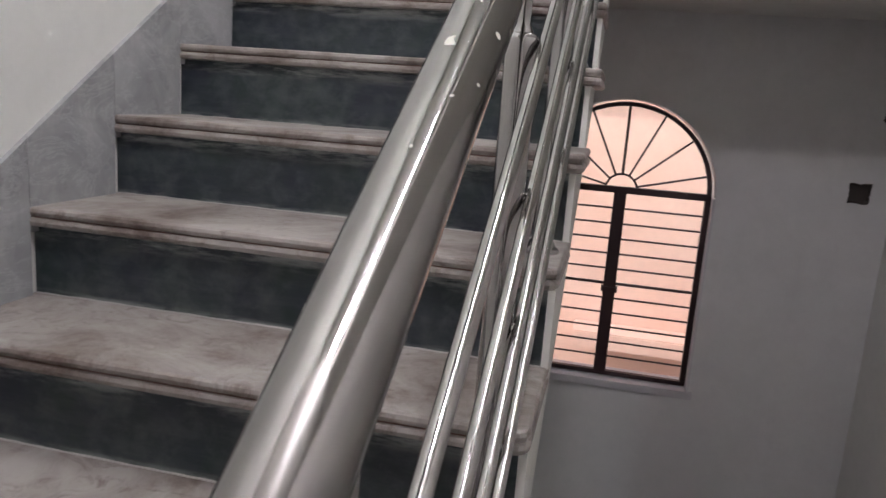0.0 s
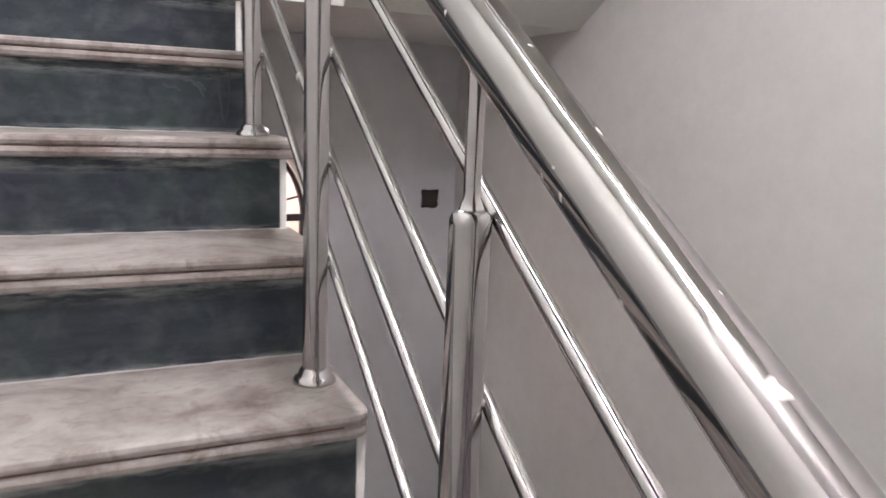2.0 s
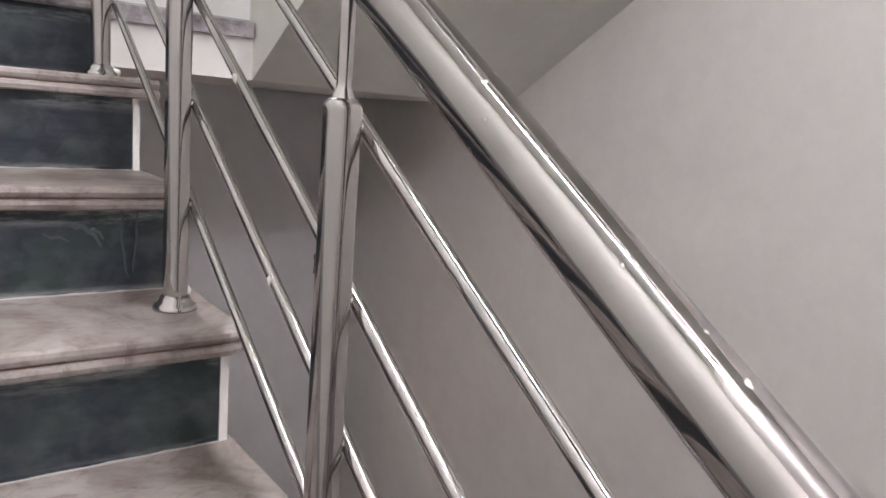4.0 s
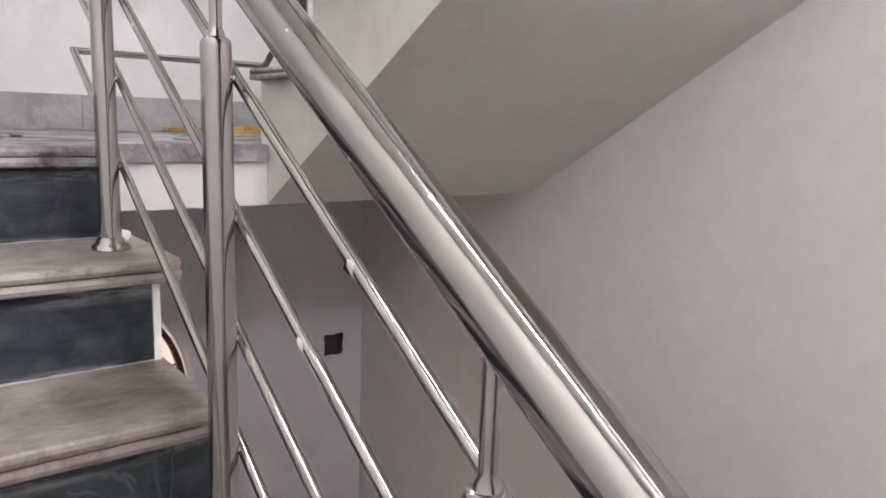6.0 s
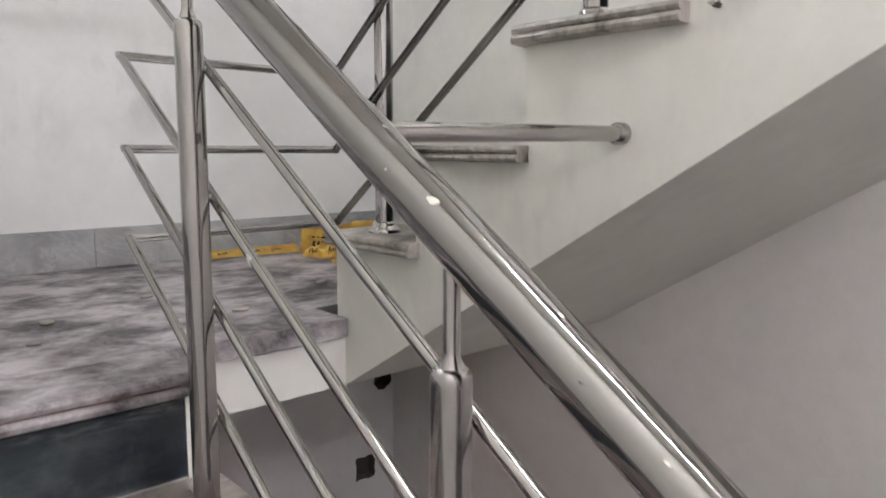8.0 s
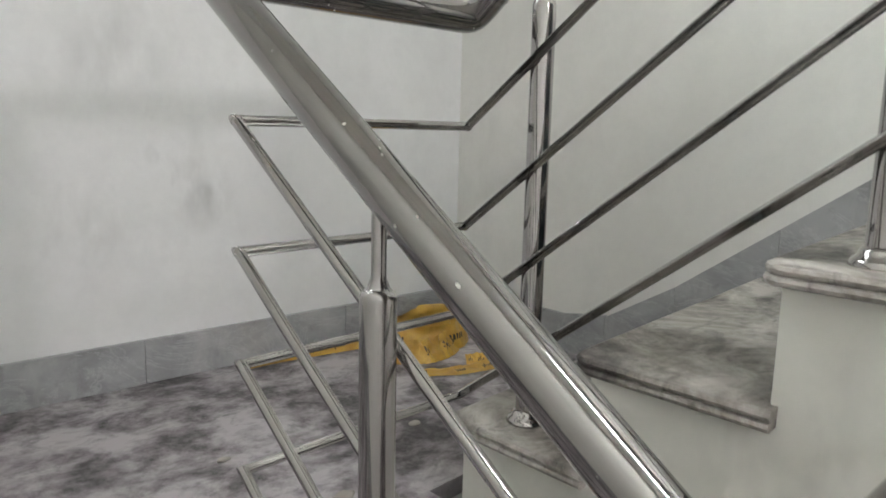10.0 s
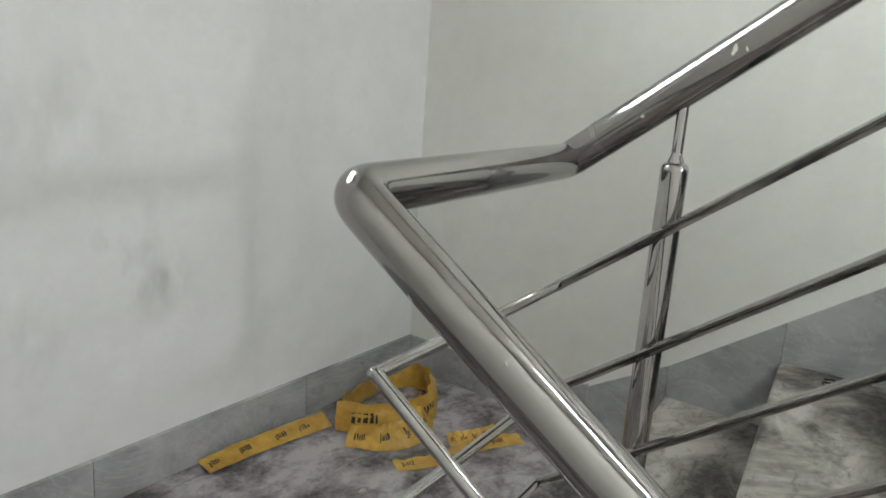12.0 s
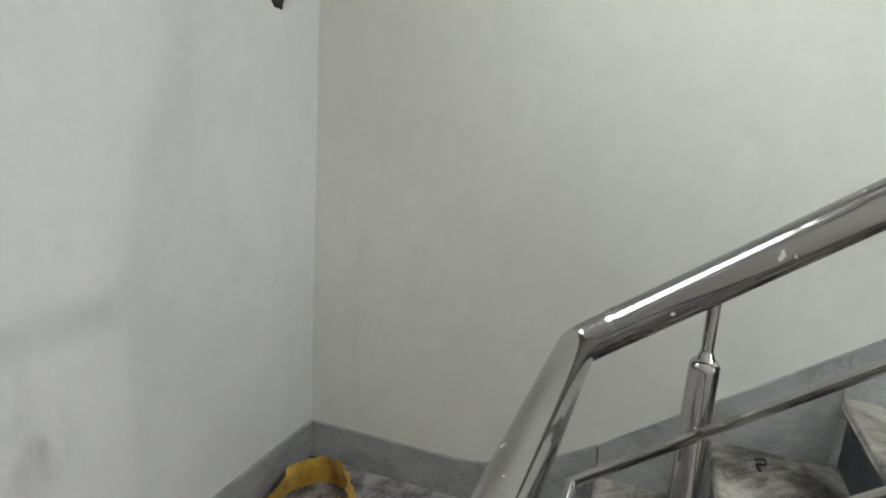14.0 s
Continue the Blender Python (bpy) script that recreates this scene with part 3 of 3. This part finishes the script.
# bits of dried plaster stuck to the bars
for i, y, s in ((1, 1.728, 1.0), (0, 1.625, 0.7), (2, 1.596, 0.6), (1, 2.30, 0.5)):
    c = Vector((XB, y, ZB[i] - (YB - y) * BPITCH))
    d = Vector((0, 1, BPITCH)).normalized()
    bm = bmesh.new()
    bmesh.ops.create_icosphere(bm, subdivisions=2, radius=1)
    for v in bm.verts:
        k = 1 + 0.4 * noise.noise(v.co * 1.7 + Vector((i * 2.3, y, 0)))
        v.co = c + d * v.co.y * 0.017 * s * k + Vector((v.co.x * 0.0080 * k - 0.001, 0, v.co.z * 0.0082 * k))
    part("plaster_bit", bm, M_WHITE, railing, "lump of dried white plaster stuck on a bar", True)

# tie from the handrail to the side of the upper flight
bm = tube(bmesh.new(), [(XP + 0.02, 2.034, 2.108), (WELL1 - 0.004, 2.034, 2.113)], 0.0105, 18)
part("tie_tube", bm, M_STEEL, railing, "short level tube braced against the wall", True)
bm = tube(bmesh.new(), [(WELL1 - 0.012, 2.034, 2.113), (WELL1 - 0.001, 2.034, 2.113)], 0.0150, 24)
part("wall_flange", bm, M_STEEL, railing, "", True)

# ---------------------------------------------------------------- arched window with iron grille
def arched_window(title, lift):
    """Iron grille, sill and lining of one arched opening."""
    sill, spring = WIN_SILL + lift, WIN_SPRING + lift
    window = tagged(new(title), "arched window with brown iron grille and white marble lining", "window", kind="structure")
    YW = FRONT + 0.075

    def iron(name, pts, r=0.006, label=""):
        part(name, tube(bmesh.new(), pts, r, 8), M_IRON, window, label, True)

    def flat(name, x0, x1, z0, z1, d=0.03, label=""):
        part(name, box(bmesh.new(), x0, x1, YW - d / 2, YW + d / 2, z0, z1, 0.002), M_IRON, window, label)

    R0 = WIN_R - 0.012
    ring = []
    bm = bmesh.new()
    for i in range(25):
        a = math.pi * i / 24
        for r in (R0, R0 - 0.02):
            for d in (-0.014, 0.014):
                ring.append(bm.verts.new((WIN_X + r * math.cos(a), YW + d, spring + r * math.sin(a))))
    for i in range(24):
        q = [ring[i * 4 + s] for s in (0, 1, 3, 2)], [ring[i * 4 + 4 + s] for s in (0, 1, 3, 2)]
        for s in range(4):
            bm.faces.new((q[0][s], q[0][(s + 1) % 4], q[1][(s + 1) % 4], q[1][s]))
    part("arch_frame", bm, M_IRON, window, "curved brown iron frame")
    flat("transom", WIN_X - R0, WIN_X + R0, spring - 0.018, spring + 0.014, 0.036)
    flat("mullion", WIN_X - 0.030, WIN_X + 0.030, sill + 0.02, spring - 0.018, 0.036)
    flat("jamb", WIN_X - R0, WIN_X - R0 + 0.026, sill + 0.02, spring - 0.018)
    flat("jamb", WIN_X + R0 - 0.026, WIN_X + R0, sill + 0.02, spring - 0.018)
    flat("bottom_rail", WIN_X - R0, WIN_X + R0, sill + 0.012, sill + 0.034)
    flat("latch", WIN_X - 0.040, WIN_X + 0.040, lift + 0.262, lift + 0.288, 0.05)
    for i in range(1, 12):
        z = spring - 0.018 + (sill + 0.034 - spring + 0.018) * i / 12
        iron("grille_bar", [(WIN_X - R0 + 0.02, YW, z), (WIN_X + R0 - 0.02, YW, z)], 0.0075 if i == 6 else 0.0048)
    for a in (14, 40, 65, 90, 115, 140, 166):
        ca, sa = math.cos(radians(a)), math.sin(radians(a))
        iron("fan_spoke", [(WIN_X + 0.075 * ca, YW, spring + 0.075 * sa), (WIN_X + (R0 - 0.01) * ca, YW, spring + (R0 - 0.01) * sa)], 0.007 if a == 90 else 0.005)
    iron("fan_hub", [(WIN_X + 0.075 * math.cos(math.pi * i / 12), YW, spring + 0.075 * math.sin(math.pi * i / 12)) for i in range(13)], 0.0055)
    part("window_sill", box(bmesh.new(), WIN_X - WIN_R - 0.02, WIN_X + WIN_R + 0.02, FRONT - 0.012, FRONT + 0.2, sill - 0.03, sill + 0.010, 0.003), M_SILL, window, "white marble sill")
    for s in (-1, 1):
        xe = WIN_X + s * WIN_R
        part("reveal_lining", box(bmesh.new(), min(xe, xe - s * 0.012), max(xe, xe - s * 0.012), FRONT - 0.010, FRONT + 0.2, sill + 0.010, spring, 0.002), M_SILL, window, "white marble lining of the opening")


arched_window("window_1", 0.0)
# second window is unseen, placed where the bright streaks on the rails point
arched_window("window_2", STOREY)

# neighbouring house across the gap
house = tagged(new("neighbour_house"), "sunlit salmon-coloured plastered house wall close outside", "house")
part("wall", box(bmesh.new(), -6, 6, 5.6, 5.9, -4, 2.6), M_PINK, house)
# ledges added for the dark patches on the wall; the upper is out of view
part("ledge", box(bmesh.new(), -1.2, 0.55, 5.25, 5.6, 1.62, 1.72, 0.01), M_PINK, house, "projecting ledge added to shade the house wall")
part("ledge", box(bmesh.new(), -0.1, 0.9, 5.3, 5.6, -0.55, -0.42, 0.01), M_PINK, house, "projecting ledge added to shade the house wall")
# glowing sheet added as bright sky; lights the landing through the upper window
M_HAZE, n, l, b = material("glowing_sky_backdrop", 1.0)
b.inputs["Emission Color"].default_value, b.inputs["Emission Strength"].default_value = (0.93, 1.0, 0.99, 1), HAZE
structure("backdrop", box(bmesh.new(), -150, 150, 70, 71, -4.0, 90), M_HAZE, "glowing white backdrop added as hazy sky beyond the houses", "sky")
structure("ground", box(bmesh.new(), -600, 600, -600, 600, -4.2, -4.0), M_GROUND, "dusty bare ground outside the house", "ground")

# ---------------------------------------------------------------- lamps
lamp = tagged(new("globe_lamp"), "round white globe lamp hanging from the slab on a cord", "lamp")
part("cord", tube(bmesh.new(), [BULB + Vector((0, 0, BULB_R + 0.06)), (BULB.x, BULB.y, 3.33)], 0.003, 8), M_WIRE, lamp)
part("holder", lathe(bmesh.new(), [(0, BULB_R + 0.07), (0.014, BULB_R + 0.065), (0.022, BULB_R + 0.04), (0.022, BULB_R - 0.002), (0, BULB_R - 0.003)], BULB, 16), M_PLASTIC, lamp, "", True)
bm = bmesh.new()
bmesh.ops.create_uvsphere(bm, u_segments=24, v_segments=16, radius=BULB_R, matrix=Matrix.Translation(BULB))
part("globe", bm, M_BULB, lamp, "glowing white globe", True)
# added lamp, out of view, brightens the landing walls; housing shields the ceiling
fit = tagged(new("fill_tube_lamp"), "unseen white tube lamp added under the ceiling to brighten the landing", "lamp")
part("housing", box(bmesh.new(), TUBE.x - 0.09, TUBE.x + 0.09, TUBE.y - 0.62, TUBE.y + 0.62, TUBE.z + 0.018, TUBE.z + 0.05, 0.006), M_PLASTIC, fit, "white reflector housing")
for dy in (-0.4, 0.4):
    part("hanger", tube(bmesh.new(), [TUBE + Vector((0, dy, 0.05)), (TUBE.x, TUBE.y + dy, TOP)], 0.004, 8), M_PLASTIC, fit)
part("lit_tube", tube(bmesh.new(), [TUBE + Vector((0, -0.58, 0)), TUBE + Vector((0, 0.58, 0))], 0.014, 14), M_GLOW, fit, "glowing glass tube", True)

# ---------------------------------------------------------------- loose things on the landing
def ribbon(bm, path, width, lean, seed, wave=0.006, u0=0.0, u1=1.0, v0=0.0, v1=1.0, lift=0.0, thick=0.0011, steps=60):
    """Crumpled plastic strip along a path on the floor. lean: 1 stands on its edge, 0 lies flat; one value a path point."""
    pts = [Vector(p) for p in path]
    seg = len(pts) - 1
    rows = []
    for i in range(steps + 1):
        u = u0 + (u1 - u0) * i / steps
        k = min(int(u * seg), seg - 1)
        f = u * seg - k
        pa, pb, pc, pd = pts[max(k - 1, 0)], pts[k], pts[k + 1], pts[min(k + 2, seg)]
        p = 0.5 * ((2 * pb) + (pc - pa) * f + (2 * pa - 5 * pb + 4 * pc - pd) * f * f + (3 * pb - pa - 3 * pc + pd) * f ** 3)
        t = (0.5 * ((pc - pa) + (2 * pa - 5 * pb + 4 * pc - pd) * 2 * f + (3 * pb - pa - 3 * pc + pd) * 3 * f * f)).normalized()
        le = lean[k] * (1 - f) + lean[k + 1] * f
        side = Vector((-t.y, t.x, 0)).normalized()
        across = (side * math.cos(le * math.pi / 2) + Vector((0, 0, 1)) * math.sin(le * math.pi / 2))
        nrm = t.cross(across).normalized()
        if nrm.z < 0:
            nrm = -nrm
        row = []
        for j in range(7):
            v = v0 + (v1 - v0) * j / 6
            ruck = 1 + wave * 7 * noise.noise(Vector((u * 5 + seed * 5, 0.3, seed)))
            q = p + across * width * v * ruck
            w = noise.noise(Vector((u * 16 + seed * 9, v * 3.2, seed))) * wave * (0.35 + v)
            w += noise.noise(Vector((u * 38 + seed * 4, v * 5.0, seed + 7))) * wave * 0.35
            q = q + nrm * (w + lift)
            q.z = max(q.z, LAND + 0.0018 + lift)
            row.append((q, nrm))
        rows.append(row)
    for sgn in (0, 1):
        grid = [[bm.verts.new(q + nr * thick * sgn) for q, nr in row] for row in rows]
        for r0, r1 in zip(grid, grid[1:]):
            for j in range(6):
                f = (r0[j], r0[j + 1], r1[j + 1], r1[j])
                bm.faces.new(f if sgn else f[::-1])
    return bm


tape = tagged(new("plastic_tape"), "crumpled yellow printed plastic tape lying on the landing floor", "plastic tape")
Z = LAND + 0.003
STRIPS = (
    ([(0.435, 3.61, Z), (0.55, 3.605, Z), (0.67, 3.59, Z), (0.80, 3.57, Z)], (0.15, 0.2, 0.25, 0.3), 0.052, 2, 0.004),
    ([(0.79, 3.55, Z), (0.84, 3.46, Z), (0.93, 3.40, Z), (1.04, 3.40, Z), (1.13, 3.47, Z), (1.155, 3.55, Z), (1.08, 3.615, Z), (0.94, 3.61, Z), (0.83, 3.59, Z)],
     (0.95, 0.88, 0.80, 0.80, 0.9, 0.98, 0.95, 0.85, 0.8), 0.078, 5, 0.017),
    ([(0.74, 3.47, Z), (0.79, 3.38, Z), (0.87, 3.34, Z), (0.97, 3.36, Z), (1.05, 3.42, Z)], (0.25, 0.4, 0.5, 0.55, 0.6), 0.075, 7, 0.018),
    ([(0.74, 3.29, Z), (0.86, 3.22, Z), (0.98, 3.19, Z), (1.08, 3.13, Z)], (0.04, 0.10, 0.15, 0.1), 0.046, 11, 0.004),
    ([(0.93, 3.27, Z), (1.00, 3.22, Z), (1.07, 3.20, Z)], (0.3, 0.5, 0.35), 0.04, 13, 0.006),
)
for path, lean, width, seed, wave in STRIPS:
    strip = part("strip", ribbon(bmesh.new(), path, width, lean, seed, wave), M_TAPE, tape, "", True)
    rnd = random.Random(seed)
    u = 0.06
    bm = bmesh.new()
    while u < 0.92:
        for c in range(5):
            w = rnd.uniform(0.006, 0.014)
            if u + w > 0.95:
                break
            ribbon(bm, path, width, lean, seed, wave, u, u + w, 0.36 if c else 0.28, rnd.choice((0.58, 0.64, 0.70)), 0.0016, 0.0003, 2)
            u += w + 0.007
        u += rnd.uniform(0.06, 0.20)
    tagged(part("print", bm, M_PRINT, strip, "row of dark printed marks"), kind="stuff")

scrap = tagged(part("wire_scrap", tube(bmesh.new(), rounded([(1.16, 2.47, 2.101), (1.18, 2.48, 2.106), (1.195, 2.455, 2.101), (1.22, 2.46, 2.102), (1.21, 2.48, 2.101)], 0.008, 4), 0.0024, 8), M_WIRE, None, "", True),
               "curled black scrap of wire lying on a tread", "scrap")

# chalky scratches and drips on one riser
def smear(bm, pts, width, y):
    """A thin, uneven smear standing just proud of a riser."""
    n = len(pts)
    rows = []
    for i, (x, z) in enumerate(pts):
        w = width * (0.5 + 0.7 * math.sin(math.pi * (i + 0.6) / n)) / 2
        a, c = pts[max(i - 1, 0)], pts[min(i + 1, n - 1)]
        d = Vector((c[0] - a[0], c[1] - a[1])).normalized()
        rows.append([bm.verts.new((x + s * w * -d.y, yy, z + s * w * d.x)) for yy in (y, y - 0.0012) for s in (-1, 1)])
    for r0, r1 in zip(rows, rows[1:]):
        for p, q in ((0, 1), (1, 3), (3, 2), (2, 0)):
            bm.faces.new((r0[p], r0[q], r1[q], r1[p]))
    bm.faces.new(rows[0]), bm.faces.new(rows[-1])
    return bm


marked = [o for o in flight.children if o.name.startswith("riser")][7]
YR = 8 * GO + 0.022
M_CHALK = paint("cement_smear", (0.095, 0.105, 0.11), (0.045, 0.055, 0.06), 0.9)
for pts, w in (
    ([(-0.190, 1.336), (-0.178, 1.339), (-0.168, 1.333), (-0.158, 1.335), (-0.150, 1.326), (-0.141, 1.321), (-0.136, 1.311), (-0.131, 1.300)], 0.006),
    ([(-0.150, 1.326), (-0.142, 1.330), (-0.134, 1.324), (-0.128, 1.313)], 0.005),
    ([(-0.215, 1.325), (-0.203, 1.317), (-0.190, 1.318), (-0.178, 1.311)], 0.003),
    ([(-0.101, 1.368), (-0.099, 1.34), (-0.101, 1.315), (-0.096, 1.285), (-0.094, 1.262), (-0.089, 1.246)], 0.0035),
    ([(-0.075, 1.362), (-0.078, 1.335), (-0.077, 1.31), (-0.081, 1.28), (-0.083, 1.258)], 0.003)):
    bm = smear(bmesh.new(), pts, w, YR)
    bmesh.ops.translate(bm, verts=bm.verts, vec=-Vector(marked.location))
    part("cement_smear", bm, M_CHALK, marked, "pale cement scratch")


def lump(name, at, size, mat, label, category, seed):
    """A small uneven crumb with a flat foot."""
    bm = bmesh.new()
    bmesh.ops.create_icosphere(bm, subdivisions=2, radius=1)
    for v in bm.verts:
        k = 1 + 0.35 * noise.noise(v.co * 1.6 + Vector((seed * 3.1, seed, 0)))
        v.co = Vector((v.co.x * size[0] * k, v.co.y * size[1] * k, max(v.co.z, -0.45) * size[2] * k))
    low = min(v.co.z for v in bm.verts)
    bmesh.ops.translate(bm, verts=bm.verts, vec=Vector(at) - Vector((0, 0, low - 0.0005)))
    return tagged(part(name, bm, mat, None, "", True), label, category)


lump("plaster_lump", (-0.02, 2.49, 9 * RISE), (0.022, 0.016, 0.016), M_WHITE, "white lump of dried plaster on a tread by the post", "plaster", 2)
lump("plaster_lump", (-0.012, 1.99, 7 * RISE), (0.012, 0.018, 0.010), M_WHITE, "white lump of dried plaster on a tread by the post", "plaster", 5)
for x, y, r, sd in ((-0.10, 3.02, 0.010, 1), (0.24, 2.88, 0.013, 2), (0.30, 2.80, 0.010, 3), (-0.16, 2.86, 0.008, 4), (0.14, 3.15, 0.009, 6), (0.62, 3.30, 0.008, 7), (0.55, 3.05, 0.010, 8)):
    tagged(lump("mortar_crumb", (x, y, LAND), (r * 1.5, r, r * 0.5), M_ROUGH, "small grey crumb of mortar on the landing floor", "rubble", sd), group="crumbs on the landing")
